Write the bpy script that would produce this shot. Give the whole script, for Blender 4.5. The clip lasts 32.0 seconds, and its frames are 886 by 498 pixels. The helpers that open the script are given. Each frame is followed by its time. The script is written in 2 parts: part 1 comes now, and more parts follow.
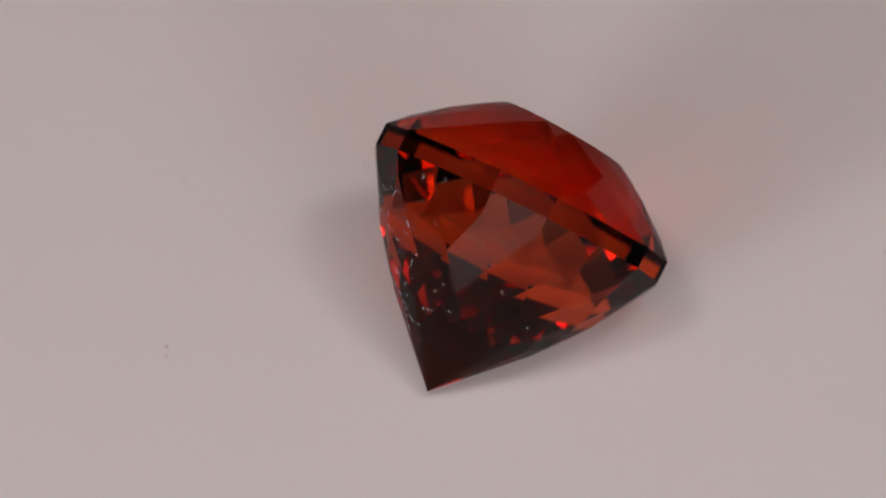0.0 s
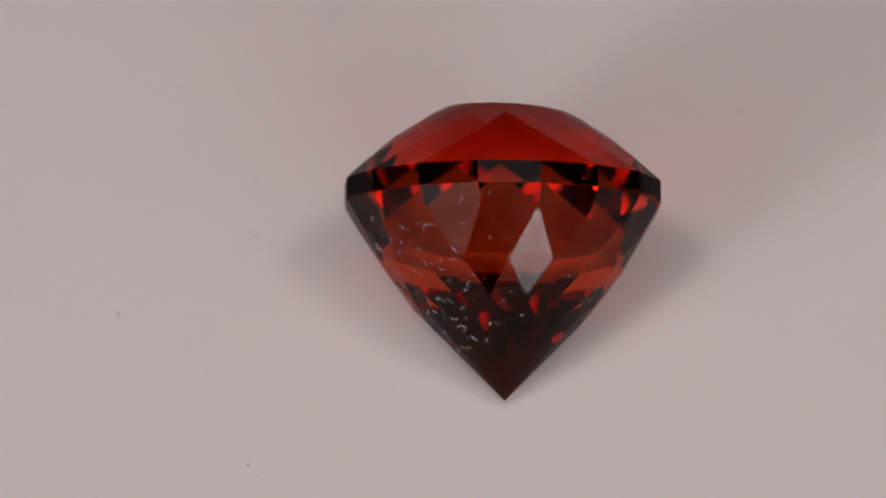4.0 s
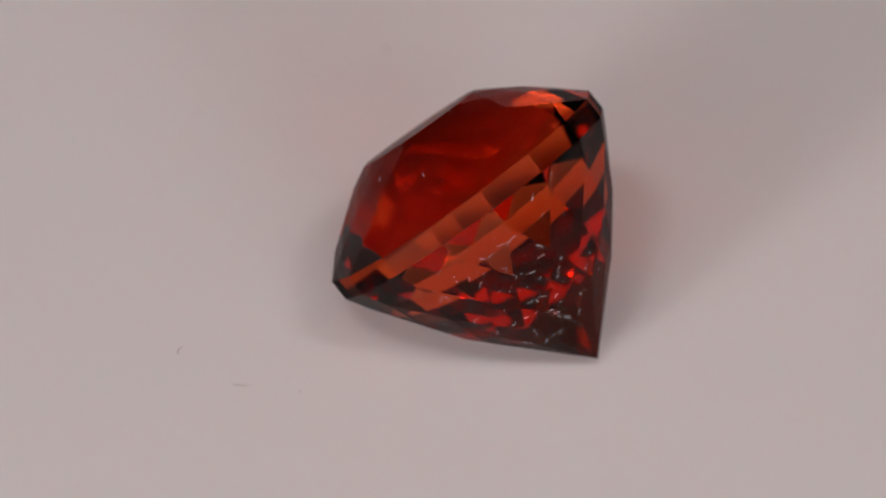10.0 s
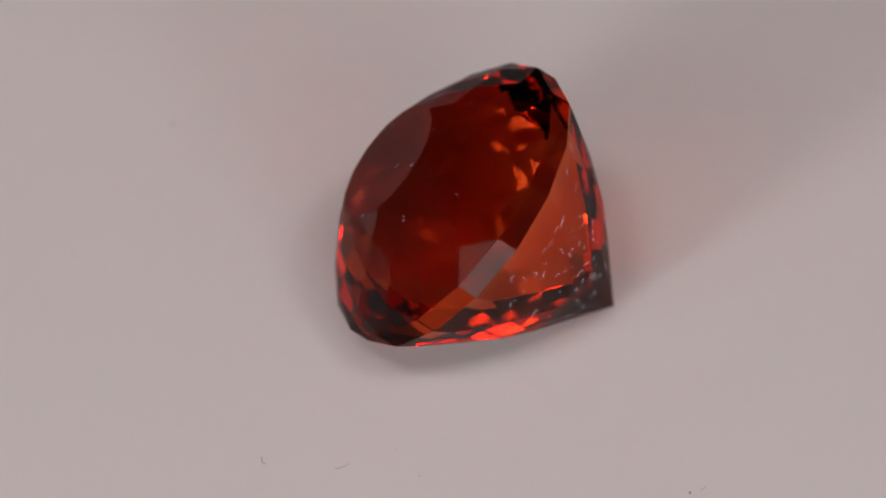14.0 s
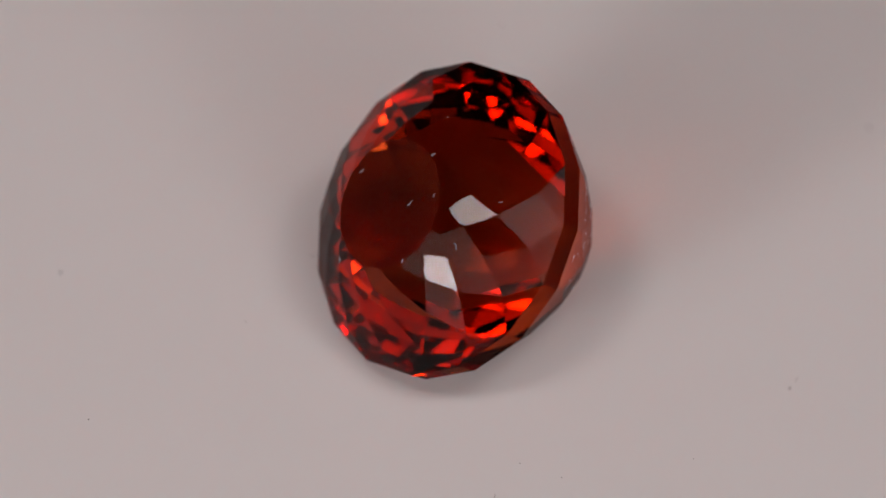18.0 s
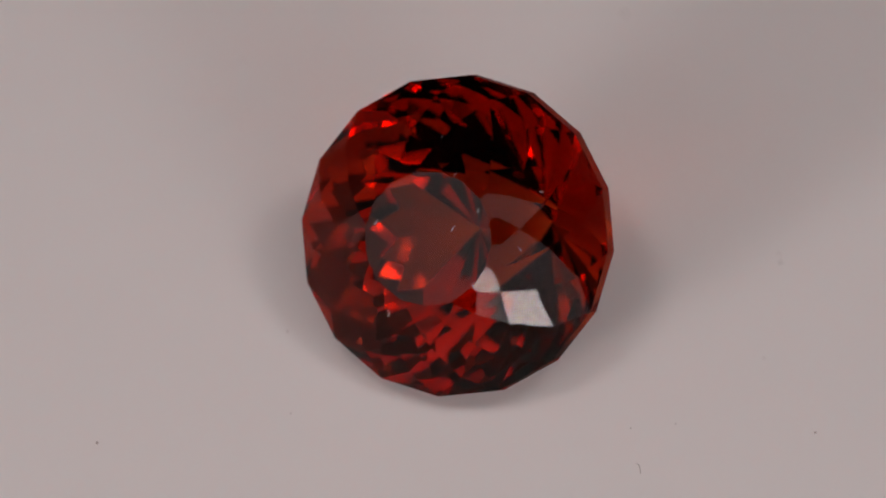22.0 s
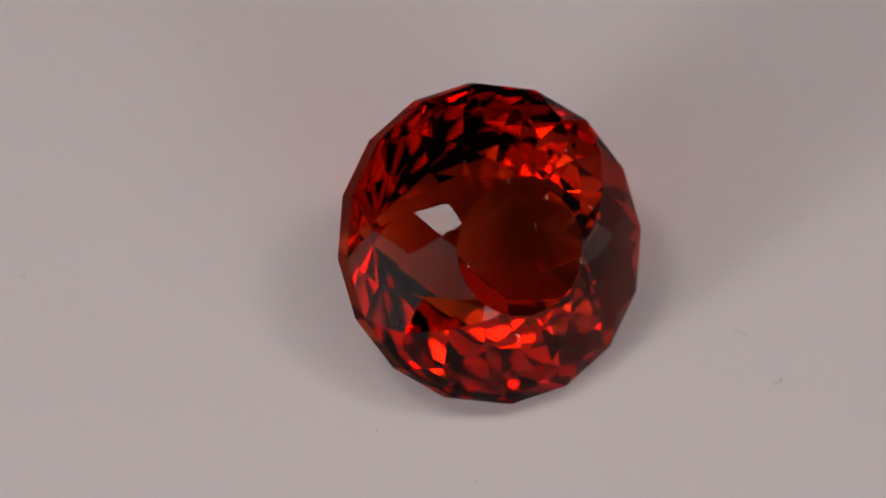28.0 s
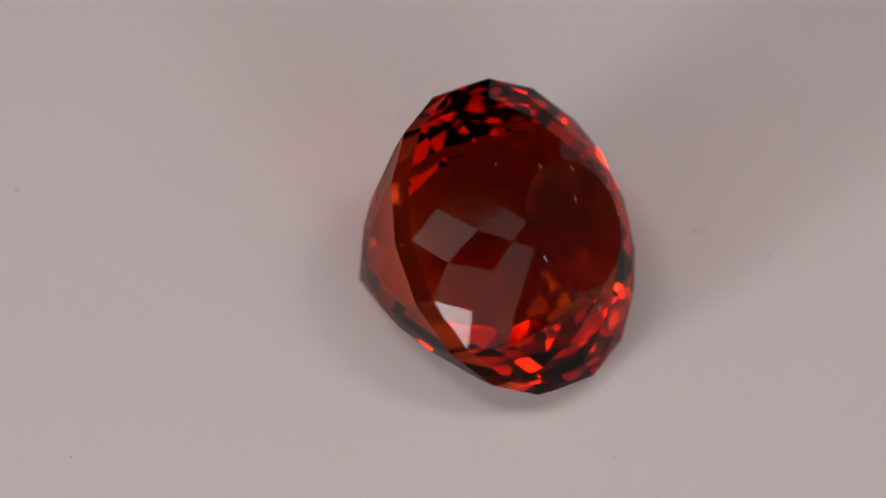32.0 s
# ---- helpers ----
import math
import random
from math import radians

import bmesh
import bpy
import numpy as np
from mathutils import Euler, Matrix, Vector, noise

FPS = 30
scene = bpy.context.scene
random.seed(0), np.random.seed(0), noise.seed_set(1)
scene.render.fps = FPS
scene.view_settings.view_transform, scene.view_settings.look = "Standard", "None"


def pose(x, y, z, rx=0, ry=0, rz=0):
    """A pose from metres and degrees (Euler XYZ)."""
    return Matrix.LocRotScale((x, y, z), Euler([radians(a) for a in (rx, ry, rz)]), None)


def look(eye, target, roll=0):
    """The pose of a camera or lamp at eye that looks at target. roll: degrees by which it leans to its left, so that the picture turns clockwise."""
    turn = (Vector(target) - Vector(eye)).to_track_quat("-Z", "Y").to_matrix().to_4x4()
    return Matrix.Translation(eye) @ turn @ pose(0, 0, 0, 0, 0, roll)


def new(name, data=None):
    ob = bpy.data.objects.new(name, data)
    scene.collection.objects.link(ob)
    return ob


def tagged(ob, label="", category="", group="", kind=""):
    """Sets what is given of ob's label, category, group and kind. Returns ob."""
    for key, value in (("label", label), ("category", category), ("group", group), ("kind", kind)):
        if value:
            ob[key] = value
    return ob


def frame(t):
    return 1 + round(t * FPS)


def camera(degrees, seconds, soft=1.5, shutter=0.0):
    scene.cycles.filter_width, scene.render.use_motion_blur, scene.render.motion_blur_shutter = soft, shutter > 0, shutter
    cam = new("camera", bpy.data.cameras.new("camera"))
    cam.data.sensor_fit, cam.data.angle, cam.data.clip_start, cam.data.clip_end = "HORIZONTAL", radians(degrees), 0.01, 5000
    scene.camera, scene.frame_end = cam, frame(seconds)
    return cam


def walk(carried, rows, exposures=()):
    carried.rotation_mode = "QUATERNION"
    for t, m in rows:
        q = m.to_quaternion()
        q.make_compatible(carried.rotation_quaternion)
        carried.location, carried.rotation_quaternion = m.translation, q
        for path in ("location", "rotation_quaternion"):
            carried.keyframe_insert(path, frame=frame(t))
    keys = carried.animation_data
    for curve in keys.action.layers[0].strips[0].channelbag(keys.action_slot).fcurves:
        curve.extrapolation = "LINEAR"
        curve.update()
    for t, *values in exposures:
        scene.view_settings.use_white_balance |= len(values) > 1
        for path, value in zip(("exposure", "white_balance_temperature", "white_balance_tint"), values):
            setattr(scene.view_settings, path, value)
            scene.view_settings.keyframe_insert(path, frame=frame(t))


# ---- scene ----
import itertools

# ---- plan: one red-orange stone lying on its pavilion on a white turntable ----
STONE_R = 0.0055            # girdle radius, an 11 mm stone
TILT = 40.063               # elevation of the stone's axis
SPIN = 10.997               # turn of the stone about its own axis
OFFSET = (0.2785, -0.0984)  # girdle centre from the spindle, in radii
PHASE, RATE = -301.398, 8.638  # turntable: degrees at the start, degrees a second
SHEAR = (0.0485, 0.0035)    # the culet and the table stand a little off the axis
TABLE_LEAN = (0.022, -0.050)  # the table is ground askew, and a little high
TABLE_RISE = 0.008
OVAL = (0.0038, 0.0016)     # and the girdle is not quite round

# play of the spindle: seconds, and sideways and forward shift in hundredths of a radius
PLAY_T = (0, 2.5, 3.5, 6, 7.5, 8.5, 10, 11.5, 13.3, 14.5, 16.5, 18.5, 20.5, 22.5, 24.3, 25.5, 28, 30, 32)
PLAY_X = (0.8, 1.7, 0.8, -1.2, -1.7, -0.9, -0.2, 0.6, 0.9, 0.5, 1.2, -0.6, 0.2, -0.7, -0.2, -0.6, -0.2, -0.1, 0.9)
PLAY_Y = (0.1, 0.7, 0.0, -1.0, -0.3, -1.0, -0.1, 0.4, 1.7, 1.0, 0.4, 0.3, 0.4, -1.0, -1.8, -1.7, 0.4, 1.9, 2.2)

# rings of facet corners: radius and height above the upper girdle edge, in radii
RINGS = {
    "girdle_top": (1.0, 0.0), "girdle_low": (1.0, -0.1401),
    "c1": (0.8773, 0.1221), "c2": (0.6897, 0.2714), "c3": (0.5353, 0.3764), "table": (0.4306, 0.4366),
    "p1": (0.9187, -0.2787), "p2": (0.7322, -0.5722), "p3": (0.5711, -0.7874), "p4": (0.4656, -0.9056),
    "culet": (0.0, -1.3772),
}


def ring_point(key, step):
    """A facet corner; step counts sixteenths of a turn."""
    r, z = RINGS[key]
    a = step * math.pi / 8
    x, y = r * math.cos(a), r * math.sin(a)
    return Vector((x * (1 + OVAL[0]) + OVAL[1] * y + SHEAR[0] * z, y * (1 - OVAL[0]) + OVAL[1] * x + SHEAR[1] * z, z)) * STONE_R


def stone_pose(phi):
    """The stone's pose on the turntable turned by phi degrees."""
    lie = pose(0, 0, 0, 0, 90 - TILT, 0) @ pose(0, 0, 0, 0, 0, SPIN)
    low = min((lie @ ring_point(k, s / 2)).z for k in RINGS for s in range(32))
    place = Matrix.Translation((OFFSET[0] * STONE_R, OFFSET[1] * STONE_R, -low + 2e-5))
    return pose(0, 0, 0, 0, 0, phi) @ place @ lie, -low


GIRDLE_Z = stone_pose(0)[1]

# ---- camera: stands still ----
TARGET = Vector((-0.2642 * STONE_R, 0, -0.3147 * STONE_R + GIRDLE_Z))
ELEVATION, DISTANCE, ROLL = 41.586, 80 * STONE_R, 2.747
EYE = TARGET + DISTANCE * Vector((0, -math.cos(radians(ELEVATION)), math.sin(radians(ELEVATION))))
cam = camera(3.958, 32.0, soft=1.8)
cam.data.dof.use_dof = True
cam.data.dof.focus_distance = DISTANCE - 0.0035
cam.data.dof.aperture_fstop = 45.0
walk(cam, [(0, look(EYE, TARGET, ROLL)), (32, look(EYE, TARGET, ROLL))], exposures=[(0, 0.47), (6, 0.50), (13, 0.46), (18, 0.42), (23, 0.36), (29, 0.37), (32, 0.42)])

# ---- light: a dim room and lamps on either side behind the camera ----
world = bpy.data.worlds.new("room_air")
scene.world = world
world.use_nodes = True
world.node_tree.nodes["Background"].inputs[0].default_value = (0.9, 0.93, 1.0, 1)
world.node_tree.nodes["Background"].inputs[1].default_value = 0.02


def toward(az, el, d):
    a, e = radians(az), radians(el)
    return Vector((math.sin(a) * math.cos(e), math.cos(a) * math.cos(e), math.sin(e))) * d


def panel_lamp(name, az, el, d, width, height, radiance, color, tilt=0):
    data = bpy.data.lights.new(name, "AREA")
    data.shape, data.size, data.size_y = "RECTANGLE", width, height
    data.energy, data.color = 1.06 * radiance * math.pi * width * height, color
    ob = new(name, data)
    ob.matrix_world = look(toward(az, el, d), (0, 0, 0.004)) @ pose(0, 0, 0, 0, 0, tilt)
    return ob


WARM = (1.0, 0.87, 0.865)
panel_lamp("upper_lamp_left", -153.5, 58.5, 0.27, 0.0495, 0.0315, 11.16, WARM)
panel_lamp("upper_lamp_right", 142, 60.5, 0.27, 0.045, 0.0315, 9.3, WARM)
panel_lamp("upper_panel_right", 131, 59, 0.64, 0.15, 0.20, 1.0, WARM)
panel_lamp("overhead_panel", 168, 63, 0.62, 0.18, 0.14, 1.8, WARM)
panel_lamp("lower_lamp_left", -143.5, 12, 0.6, 0.105, 0.14, 21.6, WARM)
panel_lamp("lower_lamp_right", 157.8, 2, 0.6, 0.143, 0.20, 16.88, WARM, 18)
panel_lamp("lower_glow_right", 158, -9, 0.6, 0.20, 0.085, 2.6, WARM)
panel_lamp("upper_panel_left", -154, 60, 0.64, 0.24, 0.13, 1.2, WARM)
panel_lamp("soft_panel_front", -173, 19, 0.67, 0.26, 0.26, 0.6875, WARM)
panel_lamp("lower_glow_left", -150, -6, 0.66, 0.36, 0.16, 1.2, WARM)
panel_lamp("soft_panel_left", -145, 20, 0.66, 0.36, 0.44, 1.05, WARM)
panel_lamp("soft_panel_right", 156, 15, 0.66, 0.45, 0.56, 0.97, WARM)


# ---- materials ----
def material(name):
    m = bpy.data.materials.new(name)
    m.use_nodes = True
    nt = m.node_tree
    nt.nodes.clear()
    out = nt.nodes.new("ShaderNodeOutputMaterial")
    return m, nt, out


def node(nt, kind, **inputs):
    n = nt.nodes.new(kind)
    for key, value in inputs.items():
        n.inputs[key.replace("_", " ")].default_value = value
    return n


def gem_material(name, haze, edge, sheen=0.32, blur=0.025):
    """Clear red-orange stone, the darkness of its depths put into the pass-through colour, deeper red at the core than
    at the thin rim: dimmed white gloss outside, light reddened each time it passes or is thrown back inside.
    """
    m, nt, out = material(name)
    index = 1.55
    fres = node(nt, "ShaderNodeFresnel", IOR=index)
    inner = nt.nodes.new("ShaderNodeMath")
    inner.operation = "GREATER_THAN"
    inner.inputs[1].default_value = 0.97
    # outer gloss is dimmed below true strength; inner bounces redden in place of absorption
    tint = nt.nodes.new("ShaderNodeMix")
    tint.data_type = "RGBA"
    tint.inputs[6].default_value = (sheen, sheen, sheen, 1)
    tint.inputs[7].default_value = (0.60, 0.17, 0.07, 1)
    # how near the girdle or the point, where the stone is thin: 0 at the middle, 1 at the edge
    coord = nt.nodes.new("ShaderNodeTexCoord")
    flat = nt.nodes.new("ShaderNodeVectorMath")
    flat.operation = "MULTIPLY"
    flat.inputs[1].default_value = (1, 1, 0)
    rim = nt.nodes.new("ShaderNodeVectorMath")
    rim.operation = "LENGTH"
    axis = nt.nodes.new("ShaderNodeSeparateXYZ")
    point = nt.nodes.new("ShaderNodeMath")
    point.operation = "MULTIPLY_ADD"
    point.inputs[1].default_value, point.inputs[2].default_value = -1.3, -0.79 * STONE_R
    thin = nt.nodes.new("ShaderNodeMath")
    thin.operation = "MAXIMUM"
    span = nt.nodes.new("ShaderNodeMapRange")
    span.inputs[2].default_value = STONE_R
    # colour ramp stands in for depth absorption and the shade seen through the core
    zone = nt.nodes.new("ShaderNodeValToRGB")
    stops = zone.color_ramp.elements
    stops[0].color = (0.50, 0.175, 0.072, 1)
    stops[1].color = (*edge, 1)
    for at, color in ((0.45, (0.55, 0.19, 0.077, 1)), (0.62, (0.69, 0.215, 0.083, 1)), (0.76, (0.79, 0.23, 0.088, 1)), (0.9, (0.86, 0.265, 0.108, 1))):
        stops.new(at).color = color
    gloss = nt.nodes.new("ShaderNodeBsdfGlossy")
    polish = nt.nodes.new("ShaderNodeMapRange")
    polish.inputs[3].default_value, polish.inputs[4].default_value = blur, 0.0
    clear = node(nt, "ShaderNodeBsdfRefraction", Roughness=haze, IOR=index)
    mix = nt.nodes.new("ShaderNodeMixShader")
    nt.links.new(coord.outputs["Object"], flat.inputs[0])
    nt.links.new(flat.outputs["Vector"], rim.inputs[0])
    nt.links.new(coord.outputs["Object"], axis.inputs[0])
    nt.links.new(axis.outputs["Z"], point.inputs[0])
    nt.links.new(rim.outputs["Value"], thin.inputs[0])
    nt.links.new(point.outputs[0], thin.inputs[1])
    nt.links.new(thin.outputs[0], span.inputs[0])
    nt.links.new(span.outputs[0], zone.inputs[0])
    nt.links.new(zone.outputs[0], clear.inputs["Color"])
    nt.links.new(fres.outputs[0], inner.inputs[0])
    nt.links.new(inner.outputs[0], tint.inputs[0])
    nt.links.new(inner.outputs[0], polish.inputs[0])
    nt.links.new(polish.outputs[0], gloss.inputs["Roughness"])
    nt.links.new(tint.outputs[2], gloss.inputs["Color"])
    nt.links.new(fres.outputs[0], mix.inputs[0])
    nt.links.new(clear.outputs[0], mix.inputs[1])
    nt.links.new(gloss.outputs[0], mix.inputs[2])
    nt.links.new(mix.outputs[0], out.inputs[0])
    return m


def plain_material(name, color, rough, grain=0.04, scale=400.0, bump=0.0, shine=0.5, depth=0.0):
    m, nt, out = material(name)
    bsdf = node(nt, "ShaderNodeBsdfPrincipled", Roughness=rough, Specular_IOR_Level=shine)
    coord = nt.nodes.new("ShaderNodeTexCoord")
    big = node(nt, "ShaderNodeTexNoise", Scale=scale * 0.1, Detail=3.0)
    fine = node(nt, "ShaderNodeTexNoise", Scale=scale, Detail=4.0)
    ramp = nt.nodes.new("ShaderNodeValToRGB")
    ramp.color_ramp.elements[0].color = (*[c * (1 - grain) for c in color], 1)
    ramp.color_ramp.elements[1].color = (*[min(1, c * (1 + grain)) for c in color], 1)
    add = nt.nodes.new("ShaderNodeMath")
    add.operation = "MULTIPLY_ADD"
    add.inputs[1].default_value = 0.35
    nt.links.new(coord.outputs["Object"], big.inputs["Vector"])
    nt.links.new(coord.outputs["Object"], fine.inputs["Vector"])
    nt.links.new(fine.outputs[0], add.inputs[0])
    nt.links.new(big.outputs[0], add.inputs[2])
    nt.links.new(add.outputs[0], ramp.inputs[0])
    nt.links.new(ramp.outputs[0], bsdf.inputs["Base Color"])
    if depth:
        # light sinks in and spreads before it comes out again
        bsdf.inputs["Subsurface Weight"].default_value = 1.0
        bsdf.inputs["Subsurface Radius"].default_value = (1.0, 0.88, 0.86)
        bsdf.inputs["Subsurface Scale"].default_value = depth
    if bump:
        b = node(nt, "ShaderNodeBump", Strength=bump, Distance=0.0002)
        nt.links.new(fine.outputs[0], b.inputs["Height"])
        nt.links.new(b.outputs[0], bsdf.inputs["Normal"])
    nt.links.new(bsdf.outputs[0], out.inputs[0])
    return m


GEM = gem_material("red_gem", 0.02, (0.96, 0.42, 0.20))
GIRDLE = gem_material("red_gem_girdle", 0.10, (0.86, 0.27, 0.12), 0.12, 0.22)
ACRYLIC = plain_material("white_acrylic", (0.82, 0.80, 0.793), 0.7, 0.02, 300, shine=0.2, depth=0.0006)
RIM = plain_material("dark_rim", (0.08, 0.08, 0.085), 0.4, 0.1, 200)
DRAPE = plain_material("black_fabric", (0.03, 0.03, 0.03), 0.9, 0.1, 20)
WALL = plain_material("grey_fabric", (0.30, 0.29, 0.285), 0.8, 0.1, 20)
FLOORING = plain_material("grey_board", (0.16, 0.16, 0.16), 0.8, 0.04, 20)
PAPER = plain_material("white_paper", (0.78, 0.77, 0.765), 0.8, 0.04, 20)
FLUFF = plain_material("pale_fluff", (0.95, 0.94, 0.93), 0.7, 0.1, 3000)
GRIT = plain_material("grey_grit", (0.34, 0.31, 0.30), 0.8, 0.2, 3000)


# ---- mesh helpers ----
def mesh_of(name, verts, faces, mat, smooth=False):
    me = bpy.data.meshes.new(name)
    me.from_pydata([tuple(v) for v in verts], [], faces)
    me.validate()
    me.update()
    me.materials.append(mat)
    if smooth:
        me.polygons.foreach_set("use_smooth", [True] * len(me.polygons))
    return me


def part(name, bm, mat, parent, label=""):
    me = bpy.data.meshes.new(name)
    bmesh.ops.recalc_face_normals(bm, faces=bm.faces[:])
    bm.to_mesh(me)
    bm.free()
    me.materials.append(mat)
    ob = new(name, me)
    ob.parent = parent
    return tagged(ob, label)


def lathe(profile, steps, mat, name):
    """A closed turned solid from a profile of (radius, height)."""
    bm = bmesh.new()
    rings = []
    for r, z in profile:
        if r == 0:
            rings.append([bm.verts.new((0, 0, z))] * steps)
        else:
            rings.append([bm.verts.new((r * math.cos(2 * math.pi * i / steps), r * math.sin(2 * math.pi * i / steps), z)) for i in range(steps)])
    for a, b in zip(rings, rings[1:]):
        for i in range(steps):
            j = (i + 1) % steps
            vs = list(dict.fromkeys([a[i], a[j], b[j], b[i]]))
            if len(vs) > 2:
                bm.faces.new(vs)
    return bm


def box(bm, x0, y0, z0, x1, y1, z1):
    vs = [bm.verts.new(p) for p in itertools.product((x0, x1), (y0, y1), (z0, z1))]
    for f in ((0, 1, 3, 2), (4, 6, 7, 5), (0, 4, 5, 1), (2, 3, 7, 6), (0, 2, 6, 4), (1, 5, 7, 3)):
        bm.faces.new([vs[i] for i in f])


# ---- the dark tent round the set ----
def tent():
    for name, b in (("floor", (-0.80, -0.85, -0.24, 0.80, 0.80, -0.20)), ("ceiling", (-0.80, -0.85, 0.78, 0.80, 0.80, 0.80)),
                    ("wall_north", (-0.80, 0.80, -0.24, 0.80, 0.82, 0.80)), ("wall_south", (-0.80, -0.87, -0.24, 0.80, -0.85, 0.80)),
                    ("wall_east", (0.80, -0.87, -0.24, 0.82, 0.82, 0.80)), ("wall_west", (-0.82, -0.87, -0.24, -0.80, 0.82, 0.80))):
        bm = bmesh.new()
        box(bm, *b)
        dark = name in ("wall_south", "wall_north", "ceiling")
        pale = name == "floor"
        ob = part(name, bm, DRAPE if dark else FLOORING if pale else WALL, None)
        tagged(ob, ("plain black cloth " if dark else "plain grey board " if pale else "plain grey cloth ") + name.split("_")[0] + " of a photographer's tent", name.split("_")[0], kind="structure")


def sweep():
    """A white paper-covered stage behind the turntable, level with the platter and rolling up at its far end."""
    profile = [(0.031, -0.20), (0.031, -0.0085), (0.033, -0.0065), (0.26, -0.0065)]
    profile += [(0.26 + 0.20 * math.sin(a), -0.0065 + 0.20 * (1 - math.cos(a))) for a in [radians(6 * k) for k in range(1, 9)]]
    profile += [(profile[-1][0] + 0.012, profile[-1][1] - 0.004), (0.46, -0.20)]
    bm = bmesh.new()
    sides = [[bm.verts.new((x, y, z)) for y, z in profile] for x in (-0.55, 0.55)]
    for k in range(len(profile)):
        j = (k + 1) % len(profile)
        bm.faces.new((sides[0][k], sides[0][j], sides[1][j], sides[1][k]))
    for side in sides:
        bm.faces.new(side)
    ob = part("backdrop", bm, PAPER, None)
    tagged(ob, "plain white paper backdrop rolling up behind the turntable", "backdrop", kind="structure")


# ---- turntable ----
def turntable():
    base = new("pedestal")
    base.location = (0, 0, -0.20)
    tagged(base, "low dark round pedestal carrying a white turntable platter", "pedestal")
    part("pedestal_body", lathe([(0, 0), (0.048, 0), (0.050, 0.002), (0.050, 0.012), (0.032, 0.016), (0.022, 0.020), (0.022, 0.186), (0.020, 0.188), (0, 0.188)], 96, RIM, "body"), RIM, base)
    part("spindle", lathe([(0, 0.188), (0.012, 0.188), (0.012, 0.1935), (0, 0.1935)], 32, RIM, "spindle"), RIM, base)
    top = new("turntable")
    tagged(top, "satin white acrylic turntable platter with a few dust specks", "turntable")
    part("platter", lathe([(0, -0.0065), (0.0272, -0.0065), (0.028, -0.0055), (0.028, -0.0008), (0.0273, 0), (0, 0)], 160, ACRYLIC, "platter"), ACRYLIC, top)
    return top


# ---- the stone ----
def facet_planes():
    """Every facet as a name, its outward normal and its distance from the origin; the table is ground a little askew."""
    rows = (("crown_facet", ("girdle_top", 0), ("girdle_top", 1), ("c1", 0.5)), ("crown_facet", ("girdle_top", 0), ("c1", 0.5), ("c1", -0.5)),
            ("crown_facet", ("c1", 0.5), ("c2", 1), ("c2", 0)), ("crown_facet", ("c2", 0), ("c3", 0.5), ("c3", -0.5)),
            ("crown_facet", ("c3", 0.5), ("table", 1), ("table", 0)),
            ("girdle_facet", ("girdle_low", 0), ("girdle_low", 1), ("girdle_top", 0)), ("pavilion_facet", ("girdle_low", 0), ("girdle_low", 1), ("p2", 0.5)),
            ("pavilion_facet", ("p1", 0), ("p2", -0.5), ("p2", 0.5)), ("pavilion_facet", ("p2", 0.5), ("p3", 0), ("p3", 1)),
            ("pavilion_facet", ("p3", 0), ("p4", -0.5), ("p4", 0.5)))
    planes = []
    for name, *corners in rows:
        for i in range(16):
            p, q, r = (ring_point(key, step + i) for key, step in corners)
            n = (q - p).cross(r - p).normalized()
            if n.dot(p - Vector((0, 0, -0.4 * STONE_R))) < 0:
                n = -n
            planes.append((name, n, n.dot(p)))
    lean = Matrix.Rotation(radians(-SPIN), 3, "Z") @ Vector((*TABLE_LEAN, 1))
    n = lean.normalized()
    planes.append(("table_facet", n, n.dot(Vector((SHEAR[0] * RINGS["table"][1], SHEAR[1] * RINGS["table"][1], RINGS["table"][1] + TABLE_RISE)) * STONE_R)))
    return planes


def cut(poly, n, d):
    """The part of a flat polygon below the plane with normal n at distance d."""
    out = []
    for p, q in zip(poly, poly[1:] + poly[:1]):
        hp, hq = n.dot(p) - d, n.dot(q) - d
        if hp <= 0:
            out.append(p)
        if (hp < 0 < hq) or (hq < 0 < hp):
            out.append(p.lerp(q, hp / (hp - hq)))
    return out


def gemstone():
    """The table, five rows of crown facets, the girdle and four rows of pavilion facets, sixteen to a row, each cut where the others meet it."""
    stone = new("gemstone")
    tagged(stone, "round red-orange faceted gemstone lying on its side on white acrylic", "gemstone")
    planes = facet_planes()
    for k, (name, n, d) in enumerate(planes):
        u = n.orthogonal().normalized()
        v = n.cross(u)
        poly = [n * d + (u * x + v * y) * 3 * STONE_R for x, y in ((-1, -1), (1, -1), (1, 1), (-1, 1))]
        for j, (_, m, e) in enumerate(planes):
            if j != k and poly:
                poly = cut(poly, m, e)
        verts = []
        for p in poly:
            if all((p - q).length > 2e-4 * STONE_R for q in verts):
                verts.append(p)
        if len(verts) < 3:
            continue
        ob = new(name, mesh_of(name, verts, [tuple(range(len(verts)))], GIRDLE if name == "girdle_facet" else GEM))
        ob.parent = stone
        if name == "table_facet":
            tagged(ob, "large flat many-sided top facet")
    return stone


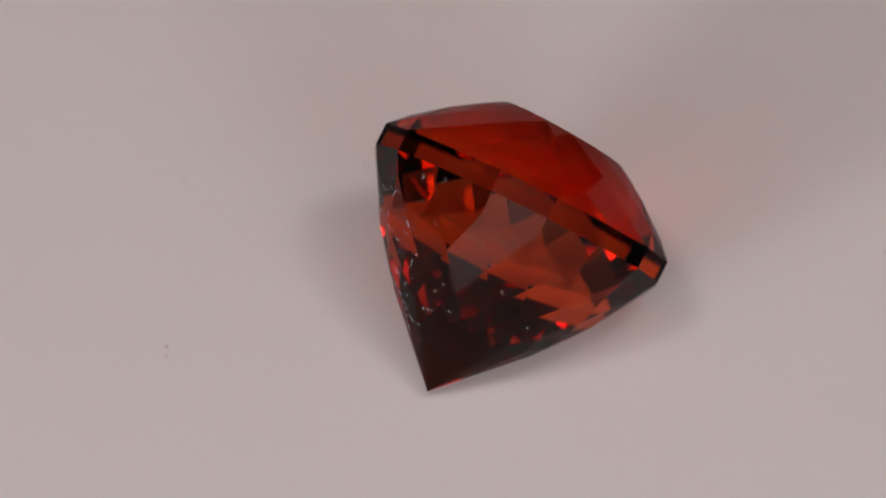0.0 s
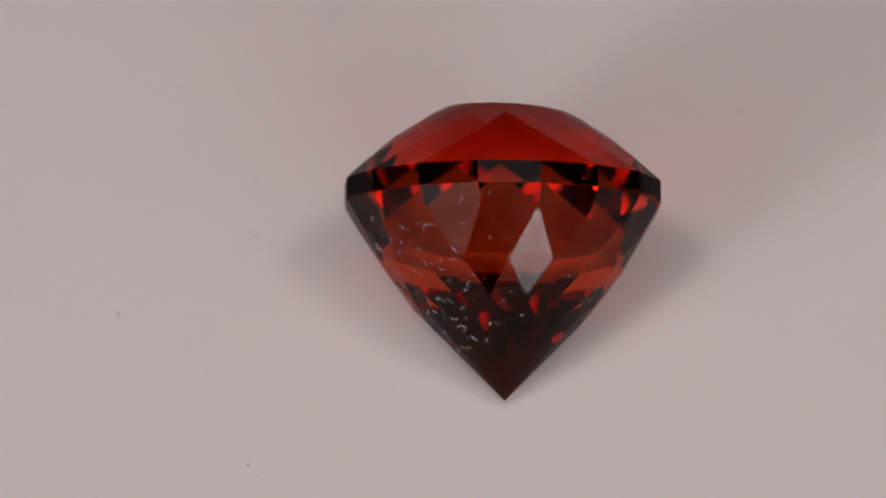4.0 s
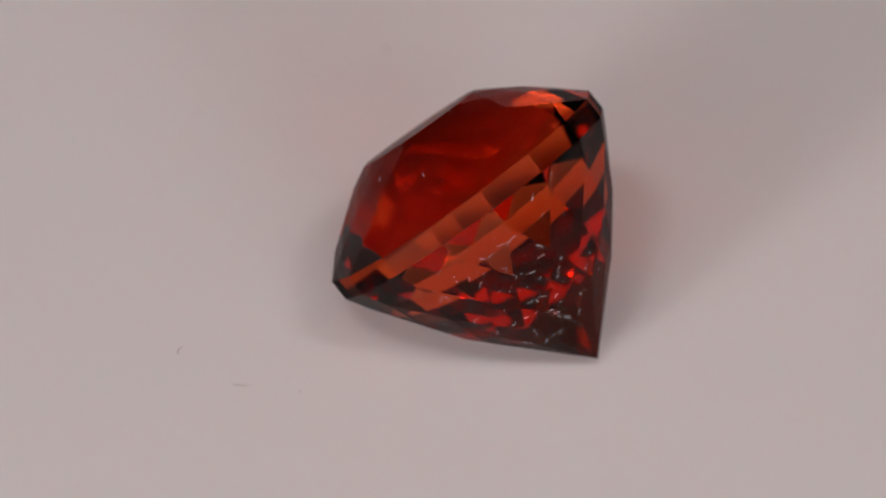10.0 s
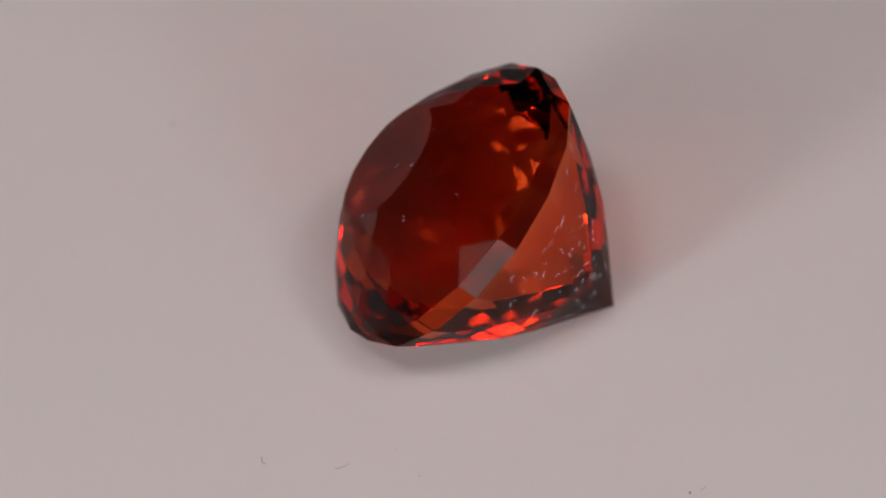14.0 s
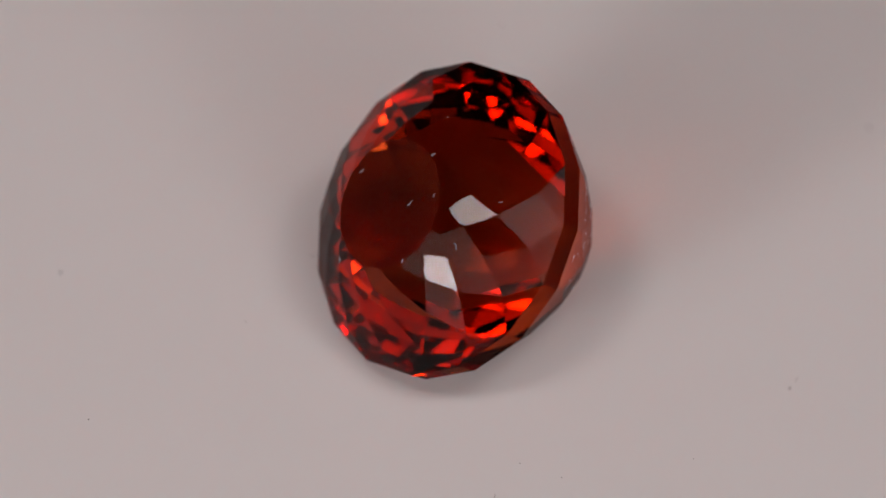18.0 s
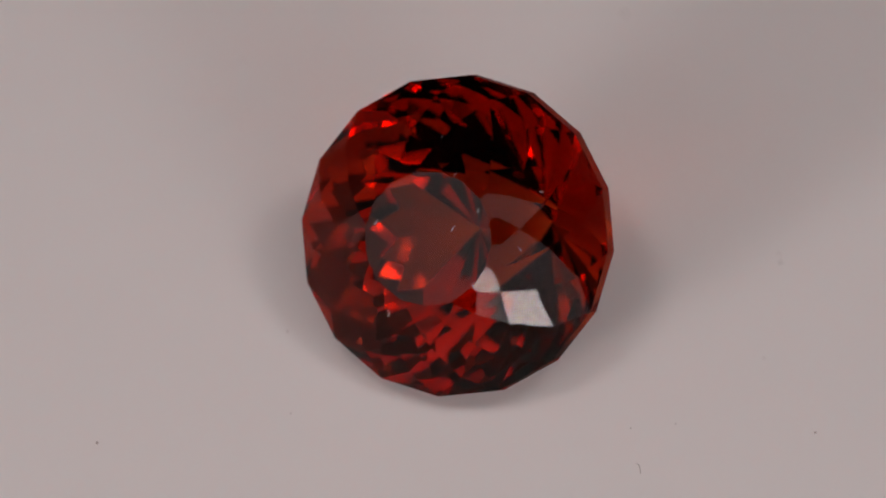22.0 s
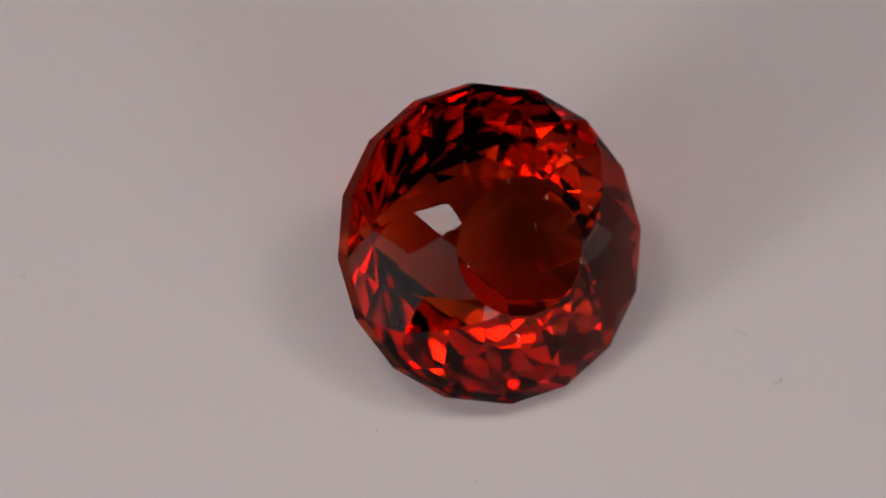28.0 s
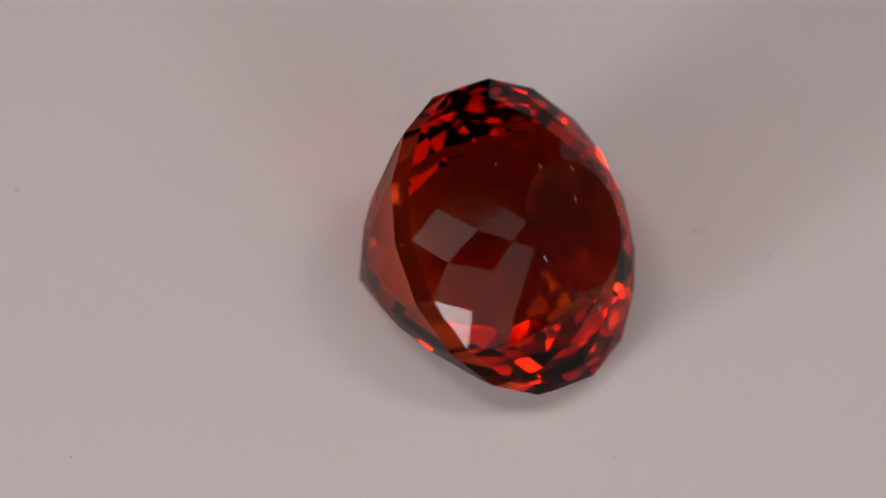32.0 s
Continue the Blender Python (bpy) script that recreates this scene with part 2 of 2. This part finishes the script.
# ---- dust and fluff ----
def strand(verts, faces, points, normal, thick):
    """A bent thread: a four-sided tube along points, lying on a surface with that normal."""
    start = len(verts)
    for i, p in enumerate(points):
        along = (points[min(i + 1, len(points) - 1)] - points[max(i - 1, 0)]).normalized()
        side = along.cross(normal).normalized()
        r = thick * (0.45 if i in (0, len(points) - 1) else 1.0)
        verts += [p + side * r, p + normal * r, p - side * r, p - normal * r]
    for i in range(len(points) - 1):
        for k in range(4):
            a, b = start + 4 * i + k, start + 4 * i + (k + 1) % 4
            faces.append((a, b, b + 4, a + 4))
    last = start + 4 * (len(points) - 1)
    faces += [(start + 3, start + 2, start + 1, start), (last, last + 1, last + 2, last + 3)]


def thread_points(rng, origin, normal, length, bend, lift):
    """Points of an arc on the plane through origin, turned at random."""
    u = normal.orthogonal().normalized()
    u.rotate(Matrix.Rotation(rng.uniform(0, 2 * math.pi), 3, normal))
    v = normal.cross(u)
    pts, p, a = [], origin + normal * lift, -bend / 2
    for _ in range(7):
        pts.append(p)
        p = p + (u * math.cos(a) + v * math.sin(a)) * (length / 6)
        a += bend / 6
    return pts


def grain(verts, faces, rng, p, normal, size):
    """A crumb of dust: an uneven eight-cornered lump."""
    u = normal.orthogonal().normalized()
    v = normal.cross(u)
    start = len(verts)
    for h, w in ((0.0, 0.8), (0.9, 0.55)):
        for k in range(5):
            a = 2 * math.pi * k / 5 + h
            r = size * w * rng.uniform(0.7, 1.3)
            verts.append(p + (u * math.cos(a) + v * math.sin(a)) * r + normal * size * h * rng.uniform(0.8, 1.1))
    faces.append(tuple(start + k for k in (4, 3, 2, 1, 0)))
    faces.append(tuple(start + 5 + k for k in range(5)))
    for k in range(5):
        faces.append((start + k, start + (k + 1) % 5, start + 5 + (k + 1) % 5, start + 5 + k))


def on_stone(planes, az, z):
    """The point of the stone's side at that bearing and height (in radii), and its normal."""
    o, d = Vector((0, 0, z * STONE_R)), Vector((math.cos(radians(az)), math.sin(radians(az)), 0))
    s, n = min(((c - n.dot(o)) / n.dot(d), n) for n, c in planes if n.dot(d) > 1e-6)
    return o + d * s, n


def stone_dust(stone):
    rng = random.Random(7)
    planes = [(n, d) for name, n, d in facet_planes() if name != "table_facet"]
    verts, faces = [], []
    # most of the fluff clings to one flank of the pavilion, thickest toward the culet
    spots = [(rng.gauss(126, 22), -0.24 - 0.86 * rng.random() ** 0.7) for _ in range(50)]
    spots += [(rng.uniform(100, 175), rng.uniform(-0.35, -0.95)) for _ in range(16)]
    spots += [(-155, -0.67), (-130, -0.77), (161, -0.18), (151, -0.21), (179, -0.89), (164, -0.96), (-83, 0.12), (-175, 0.32), (-30, 0.36), (119, 0.27), (87, 0.38)]
    for az, z in spots:
        p, n = on_stone(planes, az, z)
        if rng.random() < 0.72:
            strand(verts, faces, thread_points(rng, p, n, STONE_R * rng.uniform(0.03, 0.075), rng.choice((-1, 1)) * rng.uniform(0.8, 3.6), 3e-6), n, STONE_R * rng.uniform(0.0004, 0.0007))
        else:
            grain(verts, faces, rng, p, n, STONE_R * rng.uniform(0.002, 0.004))
    crown = [(n, d) for _, n, d in facet_planes() if n.z > 0.1]
    for az, r in ((165, 0.40), (103, 0.11), (125, 0.33), (-93, 0.40), (43, 0.415)):
        x, y = r * math.cos(radians(az)) * STONE_R, r * math.sin(radians(az)) * STONE_R
        z, up = min(((d - n.x * x - n.y * y) / n.z, n) for n, d in crown)
        p = Vector((x, y, z))
        strand(verts, faces, thread_points(rng, p, up, STONE_R * rng.uniform(0.03, 0.05), rng.uniform(-2, 2), 3e-6), up, STONE_R * 0.0007)
    # fine crumbs
    for _ in range(70):
        p, n = on_stone(planes, rng.gauss(130, 30), rng.uniform(-1.15, -0.2))
        grain(verts, faces, rng, p, n, STONE_R * rng.uniform(0.0008, 0.0018))
    ob = new("dust_fluff", mesh_of("dust_fluff", verts, faces, FLUFF))
    ob.parent = stone
    return tagged(ob, "pale curled lint and dust clinging to the facets", kind="stuff")


def platter_dust(platter):
    rng = random.Random(3)
    up = Vector((0, 0, 1))

    def spot(r, az):
        return Vector((r * math.cos(radians(az)), r * math.sin(radians(az)), 0)) * STONE_R

    for r, az, size in ((2.00, 132, 0.016), (2.28, 89, 0.012), (2.67, -40, 0.015), (2.90, -125, 0.011), (3.16, -174, 0.017),
                        (1.79, 105, 0.007), (1.50, 77, 0.006), (1.32, 68, 0.007), (1.48, -30, 0.007), (1.22, -61, 0.007), (2.64, -10, 0.008)):
        verts, faces = [], []
        grain(verts, faces, rng, Vector((0, 0, 0)), up, STONE_R * size * 0.75)
        ob = new("dust_speck", mesh_of("dust_speck", verts, faces, GRIT))
        ob.parent, ob.location = platter, spot(r, az)
    for r, az, length, bend, turn in ((1.68, 59, 0.11, 0.7, 216), (1.89, 46, 0.09, 1.8, 118), (2.02, 134, 0.045, 0.5, 228)):
        verts, faces = [], []
        pts, p, a = [], Vector((0, 0, 0.002 * STONE_R)), radians(turn) - bend / 2
        for _ in range(7):
            pts.append(p)
            p = p + Vector((math.cos(a), math.sin(a), 0)) * (STONE_R * length / 6)
            a += bend / 6
        strand(verts, faces, pts, up, STONE_R * 0.002)
        ob = new("dust_fibre", mesh_of("dust_fibre", verts, faces, GRIT))
        ob.parent, ob.location = platter, spot(r, az)


tent()
sweep()
platter = turntable()
stone = gemstone()
stone_dust(stone)
platter_dust(platter)


# ---- what moves ----
def motions():
    times = [t * 0.5 for t in range(65)]
    play = [(float(np.interp(t, PLAY_T, PLAY_X)) * 0.01 * STONE_R, float(np.interp(t, PLAY_T, PLAY_Y)) * 0.01 * STONE_R, 0) for t in times]
    walk(platter, [(t, Matrix.Translation(d) @ pose(0, 0, 0, 0, 0, PHASE + RATE * t)) for t, d in zip(times, play)])
    walk(stone, [(t, Matrix.Translation(d) @ stone_pose(PHASE + RATE * t)[0]) for t, d in zip(times, play)])


motions()
